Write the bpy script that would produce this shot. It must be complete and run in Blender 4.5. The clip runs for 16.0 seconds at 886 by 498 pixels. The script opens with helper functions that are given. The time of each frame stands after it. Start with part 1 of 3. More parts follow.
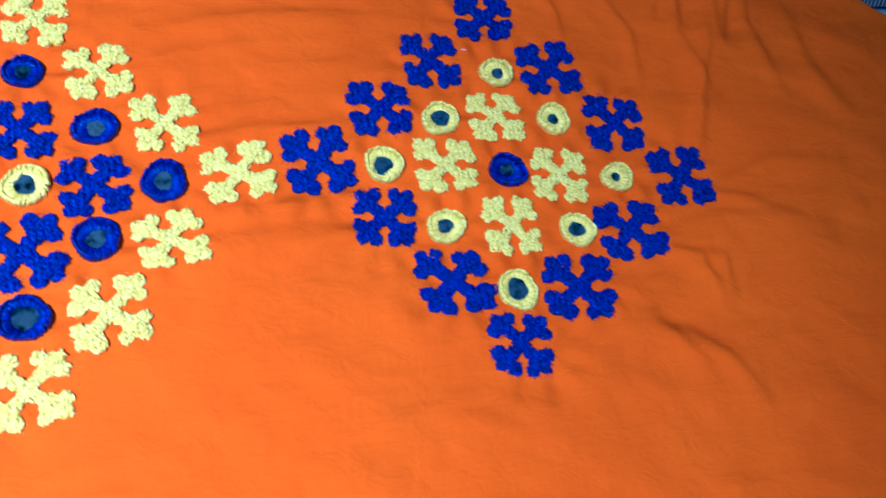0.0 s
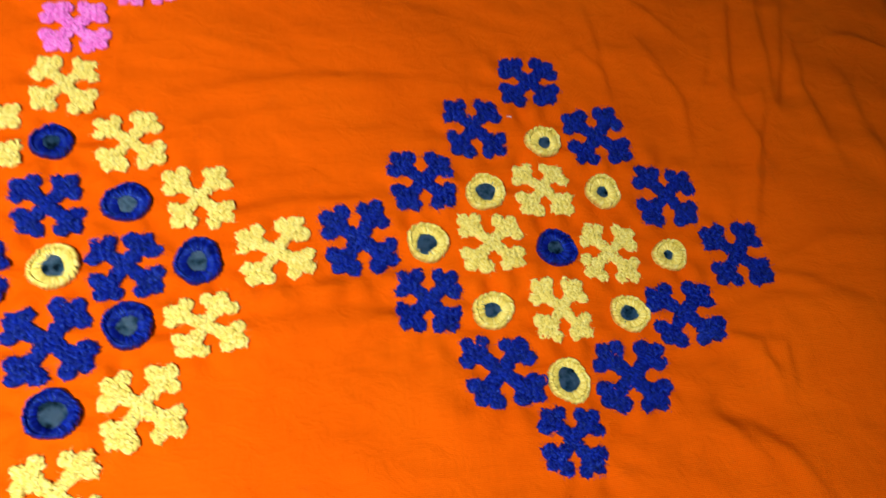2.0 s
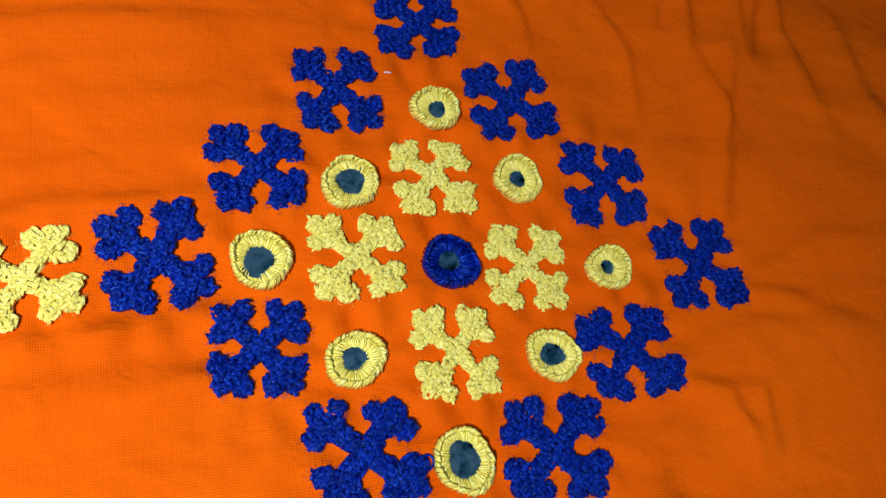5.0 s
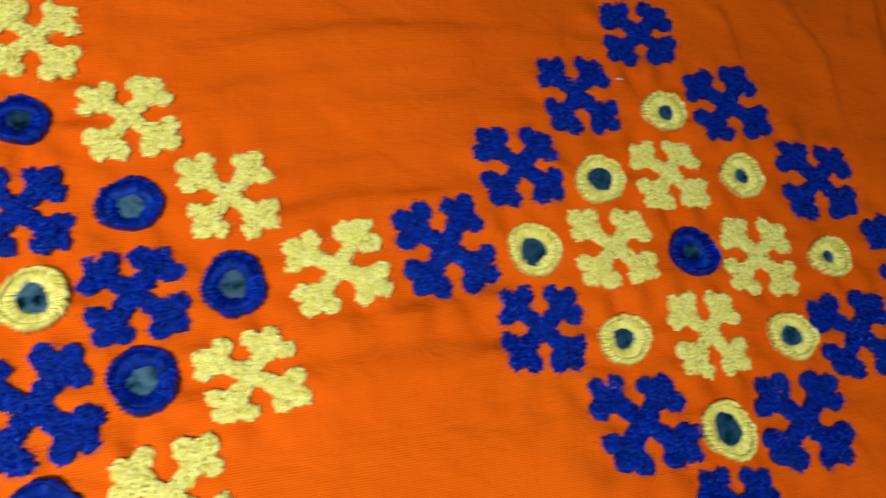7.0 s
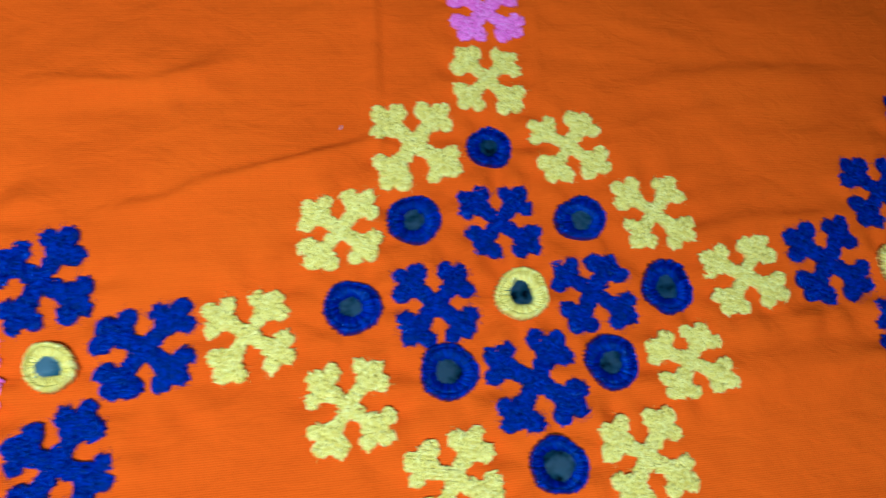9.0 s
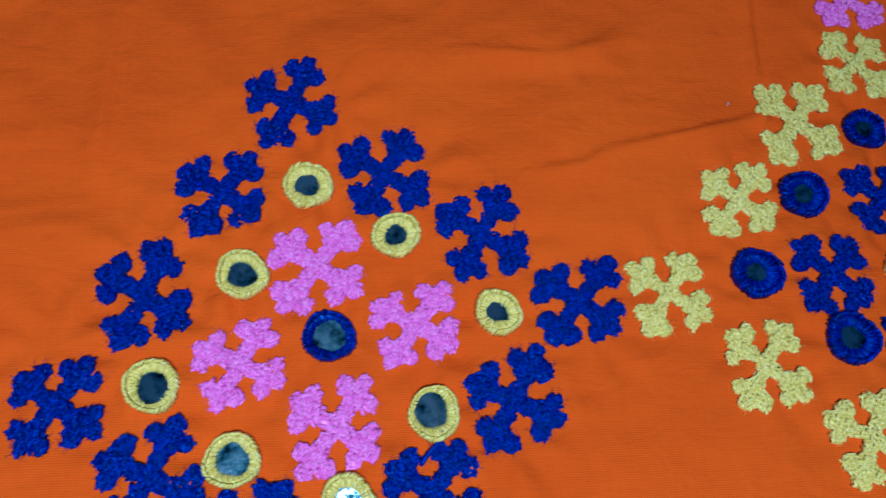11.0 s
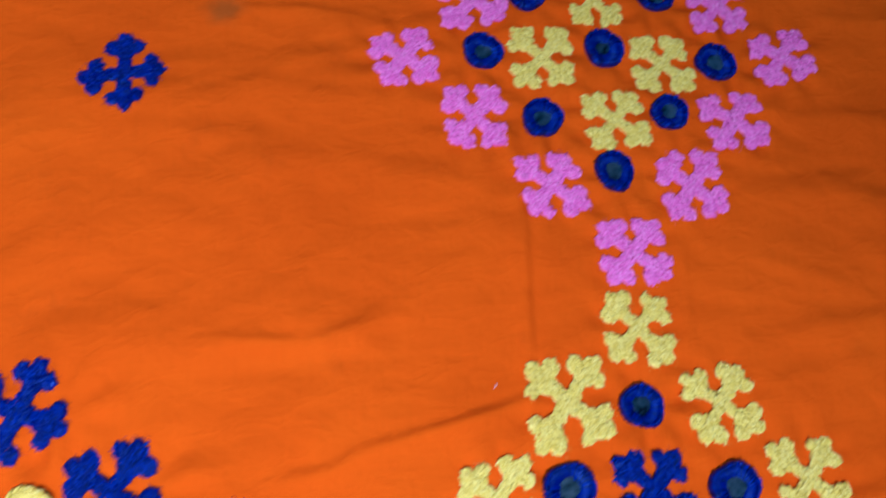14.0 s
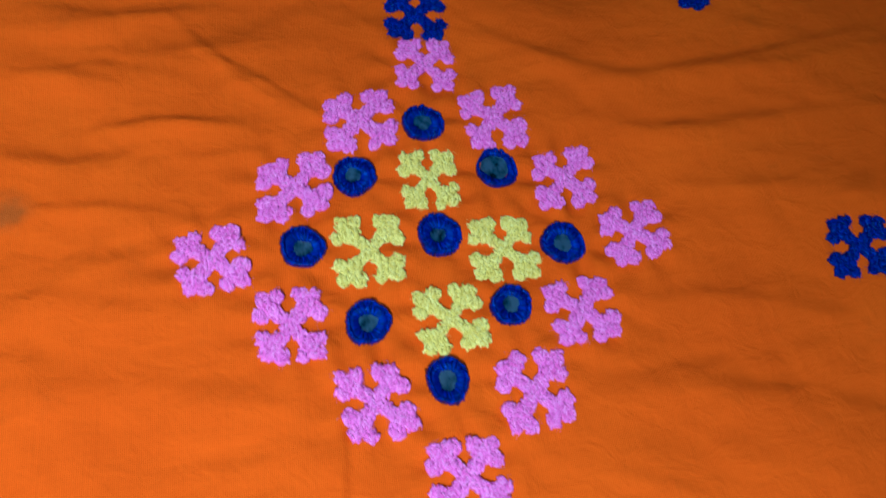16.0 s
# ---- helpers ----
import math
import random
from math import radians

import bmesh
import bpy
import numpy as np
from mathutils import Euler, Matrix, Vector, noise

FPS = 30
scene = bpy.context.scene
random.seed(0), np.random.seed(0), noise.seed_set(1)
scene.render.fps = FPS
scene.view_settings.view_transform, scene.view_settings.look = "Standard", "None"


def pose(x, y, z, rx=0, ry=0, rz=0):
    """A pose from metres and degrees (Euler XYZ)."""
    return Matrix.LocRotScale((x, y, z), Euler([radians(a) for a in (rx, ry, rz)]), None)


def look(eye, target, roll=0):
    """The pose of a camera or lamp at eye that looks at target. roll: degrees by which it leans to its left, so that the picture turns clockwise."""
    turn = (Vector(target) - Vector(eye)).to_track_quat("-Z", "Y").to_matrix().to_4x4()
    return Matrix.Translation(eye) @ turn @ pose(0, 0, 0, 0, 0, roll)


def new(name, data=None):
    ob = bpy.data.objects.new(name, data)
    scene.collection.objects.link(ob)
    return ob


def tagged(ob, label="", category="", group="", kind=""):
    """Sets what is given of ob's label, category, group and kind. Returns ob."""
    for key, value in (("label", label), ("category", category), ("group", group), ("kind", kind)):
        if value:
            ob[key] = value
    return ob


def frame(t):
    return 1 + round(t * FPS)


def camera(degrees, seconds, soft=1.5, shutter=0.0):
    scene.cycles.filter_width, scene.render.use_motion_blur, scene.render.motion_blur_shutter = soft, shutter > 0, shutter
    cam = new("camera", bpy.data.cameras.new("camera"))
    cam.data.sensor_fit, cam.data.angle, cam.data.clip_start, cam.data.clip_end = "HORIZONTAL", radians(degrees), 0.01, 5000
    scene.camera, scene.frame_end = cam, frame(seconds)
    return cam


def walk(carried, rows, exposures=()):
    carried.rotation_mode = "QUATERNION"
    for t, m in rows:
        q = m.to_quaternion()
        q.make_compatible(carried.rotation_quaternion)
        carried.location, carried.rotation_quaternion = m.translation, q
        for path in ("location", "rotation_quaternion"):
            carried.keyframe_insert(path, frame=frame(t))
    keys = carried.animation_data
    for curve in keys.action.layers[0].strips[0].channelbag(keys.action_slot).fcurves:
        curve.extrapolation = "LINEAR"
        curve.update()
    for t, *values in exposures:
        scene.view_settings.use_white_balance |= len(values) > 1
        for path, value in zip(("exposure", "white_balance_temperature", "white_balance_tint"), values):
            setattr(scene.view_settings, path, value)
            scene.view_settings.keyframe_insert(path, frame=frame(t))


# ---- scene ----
# ---------------------------------------------------------------- camera and its walk
def eye(x, y, z, yaw, pitch, roll):
    """A camera pose from its place in metres and its yaw, pitch and lean in degrees."""
    ahead = Vector((-math.sin(radians(yaw)) * math.cos(radians(pitch)),
                    math.cos(radians(yaw)) * math.cos(radians(pitch)), math.sin(radians(pitch))))
    return look((x, y, z), Vector((x, y, z)) + ahead, roll)


cam = camera(59.56, 16.0, soft=1.3, shutter=0.55)
PATH = [
    (0.0, eye(0.1073, -0.1735, 0.3068, -27.40, -63.19, 20.54)),
    (0.5, eye(0.0977, -0.1542, 0.3079, -23.90, -63.80, 15.68)),
    (1.0, eye(0.0950, -0.1349, 0.3160, -20.11, -63.40, 11.39)),
    (1.5, eye(0.0935, -0.1332, 0.3118, -21.57, -62.95, 13.39)),
    (2.0, eye(0.0958, -0.1330, 0.3029, -26.29, -62.98, 20.37)),
    (2.5, eye(0.1158, -0.1156, 0.2719, -31.78, -63.55, 27.24)),
    (3.0, eye(0.1491, -0.0934, 0.2359, -35.32, -62.66, 30.66)),
    (3.2, eye(0.1586, -0.0865, 0.2162, -36.15, -62.76, 31.12)),
    (5.3, eye(0.1486, -0.0747, 0.2237, -37.28, -64.85, 29.41)),
    (5.5, eye(0.1489, -0.0733, 0.2242, -36.73, -65.16, 28.84)),
    (6.0, eye(0.1422, -0.0770, 0.2236, -37.50, -64.76, 29.38)),
    (6.5, eye(0.1090, -0.0748, 0.2279, -36.72, -64.58, 28.43)),
    (7.0, eye(0.0652, -0.0740, 0.2277, -35.60, -65.05, 27.91)),
    (7.5, eye(0.0318, -0.0696, 0.2331, -34.98, -66.30, 28.21)),
    (8.0, eye(0.0040, -0.0698, 0.2375, -33.26, -66.66, 27.06)),
    (8.5, eye(-0.0299, -0.0721, 0.2467, -29.17, -67.68, 23.77)),
    (9.0, eye(-0.0665, -0.0676, 0.2596, -25.36, -68.08, 20.43)),
    (9.5, eye(-0.0970, -0.0708, 0.2619, -21.74, -67.70, 17.79)),
    (10.0, eye(-0.1255, -0.0684, 0.2603, -19.71, -67.70, 16.18)),
    (10.2, eye(-0.1455, -0.0763, 0.2571, -17.82, -67.95, 14.70)),
    (12.3, eye(-0.2161, -0.0705, 0.2630, -17.24, -71.18, 16.58)),
    (12.5, eye(-0.2088, -0.0584, 0.2671, -17.51, -71.19, 16.91)),
    (13.0, eye(-0.1983, -0.0371, 0.2743, -17.09, -70.50, 16.30)),
    (13.5, eye(-0.1547, -0.0077, 0.2827, -17.88, -69.95, 15.99)),
    (14.0, eye(-0.1064, 0.0261, 0.2888, -18.09, -68.66, 15.20)),
    (14.5, eye(-0.0793, 0.0444, 0.2827, -18.33, -68.15, 14.58)),
    (15.0, eye(-0.0554, 0.0616, 0.2832, -19.38, -68.06, 15.40)),
    (15.5, eye(-0.0379, 0.0723, 0.2893, -21.54, -65.86, 17.45)),
    (16.0, eye(-0.0432, 0.0946, 0.2894, -22.40, -64.65, 16.86)),
]
walk(cam, PATH, exposures=[
    (0.00, -0.80, 4500.0, 8.0),
    (0.25, -0.82, 4700.0, 7.9),
    (0.60, -0.93, 6300.0, 5.0),
    (1.20, -0.95, 6450.0, 6.0),
    (1.60, -0.93, 6900.0, 16.0),
    (3.00, -1.06, 7200.0, 18.2),
    (5.50, -0.87, 6400.0, 0.5),
    (6.50, -1.08, 6500.0, 4.0),
    (7.50, -1.36, 5650.0, -1.0),
    (8.20, -1.42, 5250.0, 0.0),
    (9.00, -1.55, 5000.0, -4.0),
    (9.50, -1.34, 4800.0, -13.0),
    (10.00, -1.80, 4600.0, -7.0),
    (10.20, -1.90, 4600.0, -5.0),
    (12.40, -2.28, 4950.0, 23.0),
    (13.20, -1.80, 5530.0, 18.0),
    (14.50, -1.43, 5530.0, 14.0),
    (16.00, -1.11, 4950.0, -5.0),
])

# ---------------------------------------------------------------- light
world = bpy.data.worlds.new("dim_room_air")
scene.world = world
world.use_nodes = True
world.node_tree.nodes["Background"].inputs[0].default_value = (0.5, 0.72, 1.0, 1)
world.node_tree.nodes["Background"].inputs[1].default_value = 0.02

# Fixed stand-in for the torch that travels with the camera; no such lamp hangs here.
lamp = bpy.data.lights.new("torch_stand_in", "SPOT")
lamp.energy, lamp.color, lamp.shadow_soft_size = 105.0, (1.0, 0.96, 0.90), 0.05
lamp.spot_size, lamp.spot_blend = radians(120), 1.0
lamp_ob = new("torch_stand_in", lamp)
lamp_ob.matrix_world = look((-0.2, -0.3, 0.8), (-0.35, -0.25, 0))
tagged(lamp_ob, "fixed white spot standing in for a torch carried beside the camera", "lamp")

# Added fill: lifts the shadows and lights what the mirrors reflect.
fill_light = bpy.data.lights.new("room_fill", "POINT")
fill_light.shadow_soft_size, fill_light.energy, fill_light.color = 0.12, 28.0, (1.0, 0.92, 0.86)
fill_ob = new("room_fill", fill_light)
fill_ob.location = (-0.5, -0.35, 1.7)
tagged(fill_ob, "unseen warm fill light added to brighten the room in the mirrors", "lamp")


# ---------------------------------------------------------------- materials
def nodes_of(name):
    m = bpy.data.materials.new(name)
    m.use_nodes = True
    return m, m.node_tree.nodes, m.node_tree.links, m.node_tree.nodes["Principled BSDF"]


def noise_node(n, l, scale, detail=4.0, rough=0.6, stretch=(1, 1, 1), turn=0.0):
    co, mp, nz = n.new("ShaderNodeTexCoord"), n.new("ShaderNodeMapping"), n.new("ShaderNodeTexNoise")
    mp.inputs["Scale"].default_value = stretch
    mp.inputs["Rotation"].default_value = (0, 0, turn)
    nz.inputs["Scale"].default_value, nz.inputs["Detail"].default_value = scale, detail
    nz.inputs["Roughness"].default_value = rough
    l.new(co.outputs["Object"], mp.inputs["Vector"])
    l.new(mp.outputs["Vector"], nz.inputs["Vector"])
    return nz


def ramp(n, l, fac, stops):
    r = n.new("ShaderNodeValToRGB")
    r.color_ramp.elements[0].position, r.color_ramp.elements[0].color = stops[0][0], (*stops[0][1], 1)
    r.color_ramp.elements[1].position, r.color_ramp.elements[1].color = stops[-1][0], (*stops[-1][1], 1)
    for p, c in stops[1:-1]:
        e = r.color_ramp.elements.new(p)
        e.color = (*c, 1)
    l.new(fac, r.inputs["Fac"])
    return r


def mixed(n, l, a, b, fac, mode="MIX"):
    x = n.new("ShaderNodeMix")
    x.data_type, x.blend_type = "RGBA", mode
    for s, v in ((x.inputs["Factor"], fac), (x.inputs["A"], a), (x.inputs["B"], b)):
        if isinstance(v, bpy.types.NodeSocket):
            l.new(v, s)
        elif isinstance(v, tuple):
            s.default_value = (*v, 1)
        else:
            s.default_value = v
    return x.outputs["Result"]


def summed(n, l, a, b, ka=1.0, kb=1.0):
    m1, m2 = n.new("ShaderNodeMath"), n.new("ShaderNodeMath")
    m1.operation, m2.operation = "MULTIPLY", "MULTIPLY_ADD"
    l.new(a, m1.inputs[0])
    m1.inputs[1].default_value = ka
    l.new(b, m2.inputs[0])
    m2.inputs[1].default_value = kb
    l.new(m1.outputs[0], m2.inputs[2])
    return m2.outputs[0]


def bumped(n, l, bsdf, height, strength, distance):
    b = n.new("ShaderNodeBump")
    b.inputs["Strength"].default_value, b.inputs["Distance"].default_value = strength, distance
    l.new(height, b.inputs["Height"])
    l.new(b.outputs["Normal"], bsdf.inputs["Normal"])


def weave_wave(n, l, axis, per_metre, wobble):
    co, w = n.new("ShaderNodeTexCoord"), n.new("ShaderNodeTexWave")
    w.wave_type, w.bands_direction, w.wave_profile = "BANDS", axis, "SIN"
    w.inputs["Scale"].default_value = per_metre * 0.31416
    w.inputs["Distortion"].default_value, w.inputs["Detail"].default_value = wobble, 2.0
    w.inputs["Detail Scale"].default_value = 0.6
    l.new(co.outputs["Object"], w.inputs["Vector"])
    return w


def cotton():
    """Orange handloom cotton: threads both ways, slubs, faded patches, faint grime."""
    m, n, l, b = nodes_of("orange_cotton")
    big = noise_node(n, l, 9, 5, 0.6)
    col = ramp(n, l, big.outputs["Fac"], [(0.25, (0.72, 0.094, 0.0020)), (0.55, (0.80, 0.112, 0.0024)), (0.8, (0.84, 0.130, 0.003))])
    warp, weft = weave_wave(n, l, "X", 1420, 2.2), weave_wave(n, l, "Y", 1330, 2.2)
    slub_x, slub_y = noise_node(n, l, 130, 3, 0.7, (0.3, 7, 1)), noise_node(n, l, 130, 3, 0.7, (7, 0.3, 1))
    slubs = summed(n, l, slub_x.outputs["Fac"], slub_y.outputs["Fac"], 0.5, 0.5)
    tone = ramp(n, l, slubs, [(0.30, (0.80, 0.78, 0.75)), (0.50, (1, 1, 1)), (0.72, (1.10, 1.14, 1.2))])
    c = mixed(n, l, col.outputs["Color"], tone.outputs["Color"], 0.35, "MULTIPLY")
    weave = summed(n, l, warp.outputs["Fac"], weft.outputs["Fac"], 0.5, 0.5)
    gaps = ramp(n, l, weave, [(0.12, (0.70, 0.62, 0.55)), (0.50, (0.98, 0.98, 0.98)), (0.95, (1.10, 1.15, 1.2))])
    c = mixed(n, l, c, gaps.outputs["Color"], 0.46, "MULTIPLY")
    grime = noise_node(n, l, 38, 6, 0.7)
    dirty = ramp(n, l, grime.outputs["Fac"], [(0.60, (0, 0, 0)), (0.80, (1, 1, 1))])
    c = mixed(n, l, c, (0.42, 0.07, 0.006), mixed(n, l, (0, 0, 0), (0.35, 0.35, 0.35), dirty.outputs["Color"]))
    # an old brown spot where something was spilt
    geo, dist = n.new("ShaderNodeTexCoord"), n.new("ShaderNodeVectorMath")
    dist.operation = "DISTANCE"
    wob = noise_node(n, l, 120, 3)
    off = n.new("ShaderNodeVectorMath")
    off.operation = "MULTIPLY_ADD"
    off.inputs[1].default_value = (0.012, 0.012, 0)
    l.new(wob.outputs["Color"], off.inputs[0])
    l.new(geo.outputs["Object"], off.inputs[2])
    l.new(off.outputs[0], dist.inputs[0])
    dist.inputs[1].default_value = (-0.154, 0.253, 0)
    spot = ramp(n, l, dist.outputs["Value"], [(0.0035, (0.55, 0.55, 0.55)), (0.010, (0, 0, 0))])
    c = mixed(n, l, c, (0.20, 0.085, 0.02), spot.outputs["Color"])
    l.new(c, b.inputs["Base Color"])
    b.inputs["Roughness"].default_value = 0.85
    b.inputs["Specular IOR Level"].default_value = 0.03
    rel = summed(n, l, weave, slubs, 0.34, 0.45)
    # crumpled hand of unironed cotton, in two sizes
    cr1, cr2 = noise_node(n, l, 17, 2, 0.45, (0.9, 1.25, 1), 0.25), noise_node(n, l, 75, 3, 0.55, (0.9, 1.2, 1), -0.3)
    for k in (cr1, cr2):
        k.inputs["Distortion"].default_value = 0.5
    crumple = summed(n, l, cr1.outputs["Fac"], cr2.outputs["Fac"], 34.0, 5.0)
    bumped(n, l, b, summed(n, l, rel, crumple), 0.6, 0.0005)
    return m


def yarn(name, dark, mid, light, rough=0.24, shine=(1, 1, 1)):
    """Twisted embroidery yarn: fine ply lines and a tone that shifts from stitch to stitch, which also paints in glints
    and shaded gaps.
    """
    m, n, l, b = nodes_of(name)
    geo = n.new("ShaderNodeNewGeometry")
    # light end mimics highlights on the thread, dark end the shade between stitches
    per = ramp(n, l, geo.outputs["Random Per Island"], [(0.0, dark), (0.5, mid), (1.0, light)])
    fib = noise_node(n, l, 2600, 3, 0.7)
    tone = ramp(n, l, fib.outputs["Fac"], [(0.30, (0.74, 0.74, 0.74)), (0.62, (1.10, 1.10, 1.10))])
    c = mixed(n, l, per.outputs["Color"], tone.outputs["Color"], 0.8, "MULTIPLY")
    l.new(c, b.inputs["Base Color"])
    b.inputs["Roughness"].default_value = rough
    b.inputs["Specular IOR Level"].default_value = 0.95
    b.inputs["Specular Tint"].default_value = (*shine, 1)
    bumped(n, l, b, fib.outputs["Fac"], 0.5, 0.00025)
    return m


def mirror_glass():
    """Hand-cut silvered glass, smeared, with dark and bright reflections painted in as patches; no two pieces alike."""
    m, n, l, b = nodes_of("silvered_glass")
    info, co, move = n.new("ShaderNodeObjectInfo"), n.new("ShaderNodeTexCoord"), n.new("ShaderNodeVectorMath")
    move.operation = "MULTIPLY_ADD"
    l.new(info.outputs["Random"], move.inputs[0])
    move.inputs[1].default_value = (3.0, 1.7, 0.9)
    l.new(co.outputs["Object"], move.inputs[2])
    nz, sm = noise_node(n, l, 170, 3, 0.6), noise_node(n, l, 900, 3, 0.6, (0.3, 3, 1), 0.7)
    for k in (nz, sm):
        l.new(move.outputs[0], k.inputs["Vector"].links[0].from_node.inputs["Vector"])
    # reflections put into the colour: dark patches, blue mid tone, pale glints
    col = ramp(n, l, nz.outputs["Fac"], [(0.34, (0.03, 0.07, 0.09)), (0.45, (0.32, 0.54, 0.62)), (0.57, (0.85, 0.97, 1.0))])
    l.new(col.outputs["Color"], b.inputs["Base Color"])
    b.inputs["Metallic"].default_value = 1.0
    r = ramp(n, l, sm.outputs["Fac"], [(0.35, (0.03, 0.03, 0.03)), (0.70, (0.16, 0.16, 0.16))])
    l.new(r.outputs["Color"], b.inputs["Roughness"])
    bumped(n, l, b, nz.outputs["Fac"], 0.25, 0.0008)
    return m


def plain(name, c0, c1, scale, rough, bump=0.0004):
    m, n, l, b = nodes_of(name)
    nz = noise_node(n, l, scale, 5, 0.6)
    r = ramp(n, l, nz.outputs["Fac"], [(0.3, c0), (0.7, c1)])
    l.new(r.outputs["Color"], b.inputs["Base Color"])
    b.inputs["Roughness"].default_value = rough
    bumped(n, l, b, nz.outputs["Fac"], 0.3, bump)
    return m


def denim():
    m, n, l, b = nodes_of("denim_twill")
    co, mp, w = n.new("ShaderNodeTexCoord"), n.new("ShaderNodeMapping"), n.new("ShaderNodeTexWave")
    mp.inputs["Rotation"].default_value = (0, 0, 0.5)
    w.inputs["Scale"].default_value, w.inputs["Distortion"].default_value = 130, 1.0
    l.new(co.outputs["Object"], mp.inputs["Vector"])
    l.new(mp.outputs["Vector"], w.inputs["Vector"])
    r = ramp(n, l, w.outputs["Fac"], [(0.35, (0.012, 0.022, 0.055)), (0.85, (0.18, 0.26, 0.36))])
    l.new(r.outputs["Color"], b.inputs["Base Color"])
    b.inputs["Roughness"].default_value = 0.9
    bumped(n, l, b, w.outputs["Fac"], 0.6, 0.0004)
    return m


COTTON = cotton()
BLUE = yarn("blue_yarn", (0.001, 0.003, 0.08), (0.0015, 0.008, 0.22), (0.003, 0.028, 0.46), rough=0.24, shine=(0.10, 0.29, 1.0))
YELLOW = yarn("yellow_yarn", (0.78, 0.64, 0.11), (0.92, 0.81, 0.18), (0.97, 0.92, 0.33), shine=(1.0, 0.95, 0.6))
PINK = yarn("pink_yarn", (0.84, 0.13, 0.62), (0.94, 0.21, 0.78), (0.97, 0.36, 0.88), shine=(1.0, 0.7, 1.0))
GLASS = mirror_glass()
SHEET = plain("pale_blue_sheet", (0.20, 0.36, 0.55), (0.27, 0.45, 0.66), 14, 0.85)
DENIM = denim()
# Blue of the unseen room shell, set by the tint it gives the mirrors.
SHELL_BLUE = plain("reflected_room_blue", (0.30, 0.64, 0.82), (0.36, 0.70, 0.87), 3, 0.7)
LINT = plain("pale_lint", (0.55, 0.45, 0.62), (0.75, 0.66, 0.78), 300, 0.8)

# ---------------------------------------------------------------- the lie of the cloth
CREASES = []


def crease(a, b, c, width, height, sharp=0.4):
    """A fold of the cloth along a-b-c (metres); width and height in millimetres; one flank is steeper by sharp."""
    CREASES.append((a, b, c, 0.88 * width / 1000, height / 1000, sharp))


crease((0.344, 0.151), (0.33, 0.103), (0.328, 0.086), 8, 2.2, 0.35)
crease((0.36, 0.149), (0.352, 0.109), (0.347, 0.078), 9, 2.5, 0.4)
crease((0.377, 0.149), (0.362, 0.109), (0.349, 0.072), 7, 1.8, 0.35)
crease((0.343, 0.087), (0.341, 0.071), (0.323, 0.033), 7, 1.6, 0.3)
crease((0.324, 0.119), (0.313, 0.089), (0.327, 0.086), 7, 1.2, 0.3)
crease((0.277, 0.155), (0.296, 0.136), (0.313, 0.116), 6, 1, 0.4)
crease((0.257, 0.155), (0.26, 0.117), (0.259, 0.084), 7, 0.8, 0.4)
crease((0.373, 0.119), (0.367, 0.085), (0.374, 0.034), 7, 1.6, 0.4)
crease((0.395, 0.117), (0.41, 0.118), (0.425, 0.113), 9, 2, 0.5)
crease((0.404, 0.117), (0.426, 0.109), (0.447, 0.1), 8, 2, 0.3)
crease((0.392, 0.095), (0.392, 0.06), (0.405, 0.02), 9, 1.8, 0.5)
crease((0.284, -0.045), (0.311, -0.051), (0.31, -0.071), 7, 1.4, 0.3)
crease((0.268, -0.075), (0.28, -0.092), (0.289, -0.103), 7, 1.2, 0.4)
crease((0.281, -0.083), (0.298, -0.098), (0.31, -0.118), 7, 1.3, 0.4)
crease((0.314, -0.016), (0.334, -0.023), (0.354, -0.034), 7, 1.3, 0.4)
crease((0.117, 0.032), (0.13, 0.033), (0.143, 0.032), 4, 0.6, 0.4)
crease((0.077, -0.031), (0.105, -0.028), (0.139, -0.027), 9, 1.1, 0.5)
crease((-0.103, 0.057), (-0.073, 0.064), (-0.043, 0.072), 4.5, 2.1, 0.3)
crease((-0.135, 0.048), (-0.118, 0.05), (-0.103, 0.058), 5, 1.3, 0.4)
crease((-0.161, 0.1), (-0.125, 0.096), (-0.091, 0.106), 6, 1.5, 0.4)
crease((-0.11, -0.026), (-0.101, -0.024), (-0.092, -0.02), 5, 0.6, 0.5)
crease((-0.292, 0.125), (-0.293, 0.079), (-0.293, 0.040), 6, 1.4, 0.3)
crease((-0.337, -0.014), (-0.325, -0.014), (-0.314, -0.011), 6, 0.8, 0.5)
crease((-0.037, 0.165), (-0.039, 0.12), (-0.042, 0.062), 5, 1.4, 0.2)
crease((-0.14, 0.098), (-0.114, 0.101), (-0.094, 0.11), 6, 0.6, 0.4)
crease((-0.201, 0.192), (-0.171, 0.186), (-0.143, 0.185), 8, 0.8, 0.5)
crease((0.029, 0.139), (0.027, 0.112), (0.025, 0.086), 5, 0.6, 0.4)
crease((-0.128, 0.24), (-0.1, 0.236), (-0.072, 0.24), 7, 0.7, 0.5)
crease((-0.099, 0.341), (-0.07, 0.306), (-0.046, 0.287), 6, 1, 0.4)
crease((-0.17, 0.311), (-0.141, 0.308), (-0.111, 0.303), 8, 1.2, 0.5)
crease((-0.128, 0.282), (-0.094, 0.285), (-0.059, 0.285), 6, 0.8, 0.5)
crease((-0.105, 0.268), (-0.085, 0.268), (-0.066, 0.271), 5, 0.7, 0.5)
crease((0.04, 0.331), (0.079, 0.314), (0.118, 0.299), 11, 2, 0.5)
crease((0.073, 0.285), (0.112, 0.276), (0.153, 0.272), 9, 1.2, 0.5)
crease((-0.173, 0.336), (-0.138, 0.337), (-0.095, 0.344), 8, 1.2, 0.5)
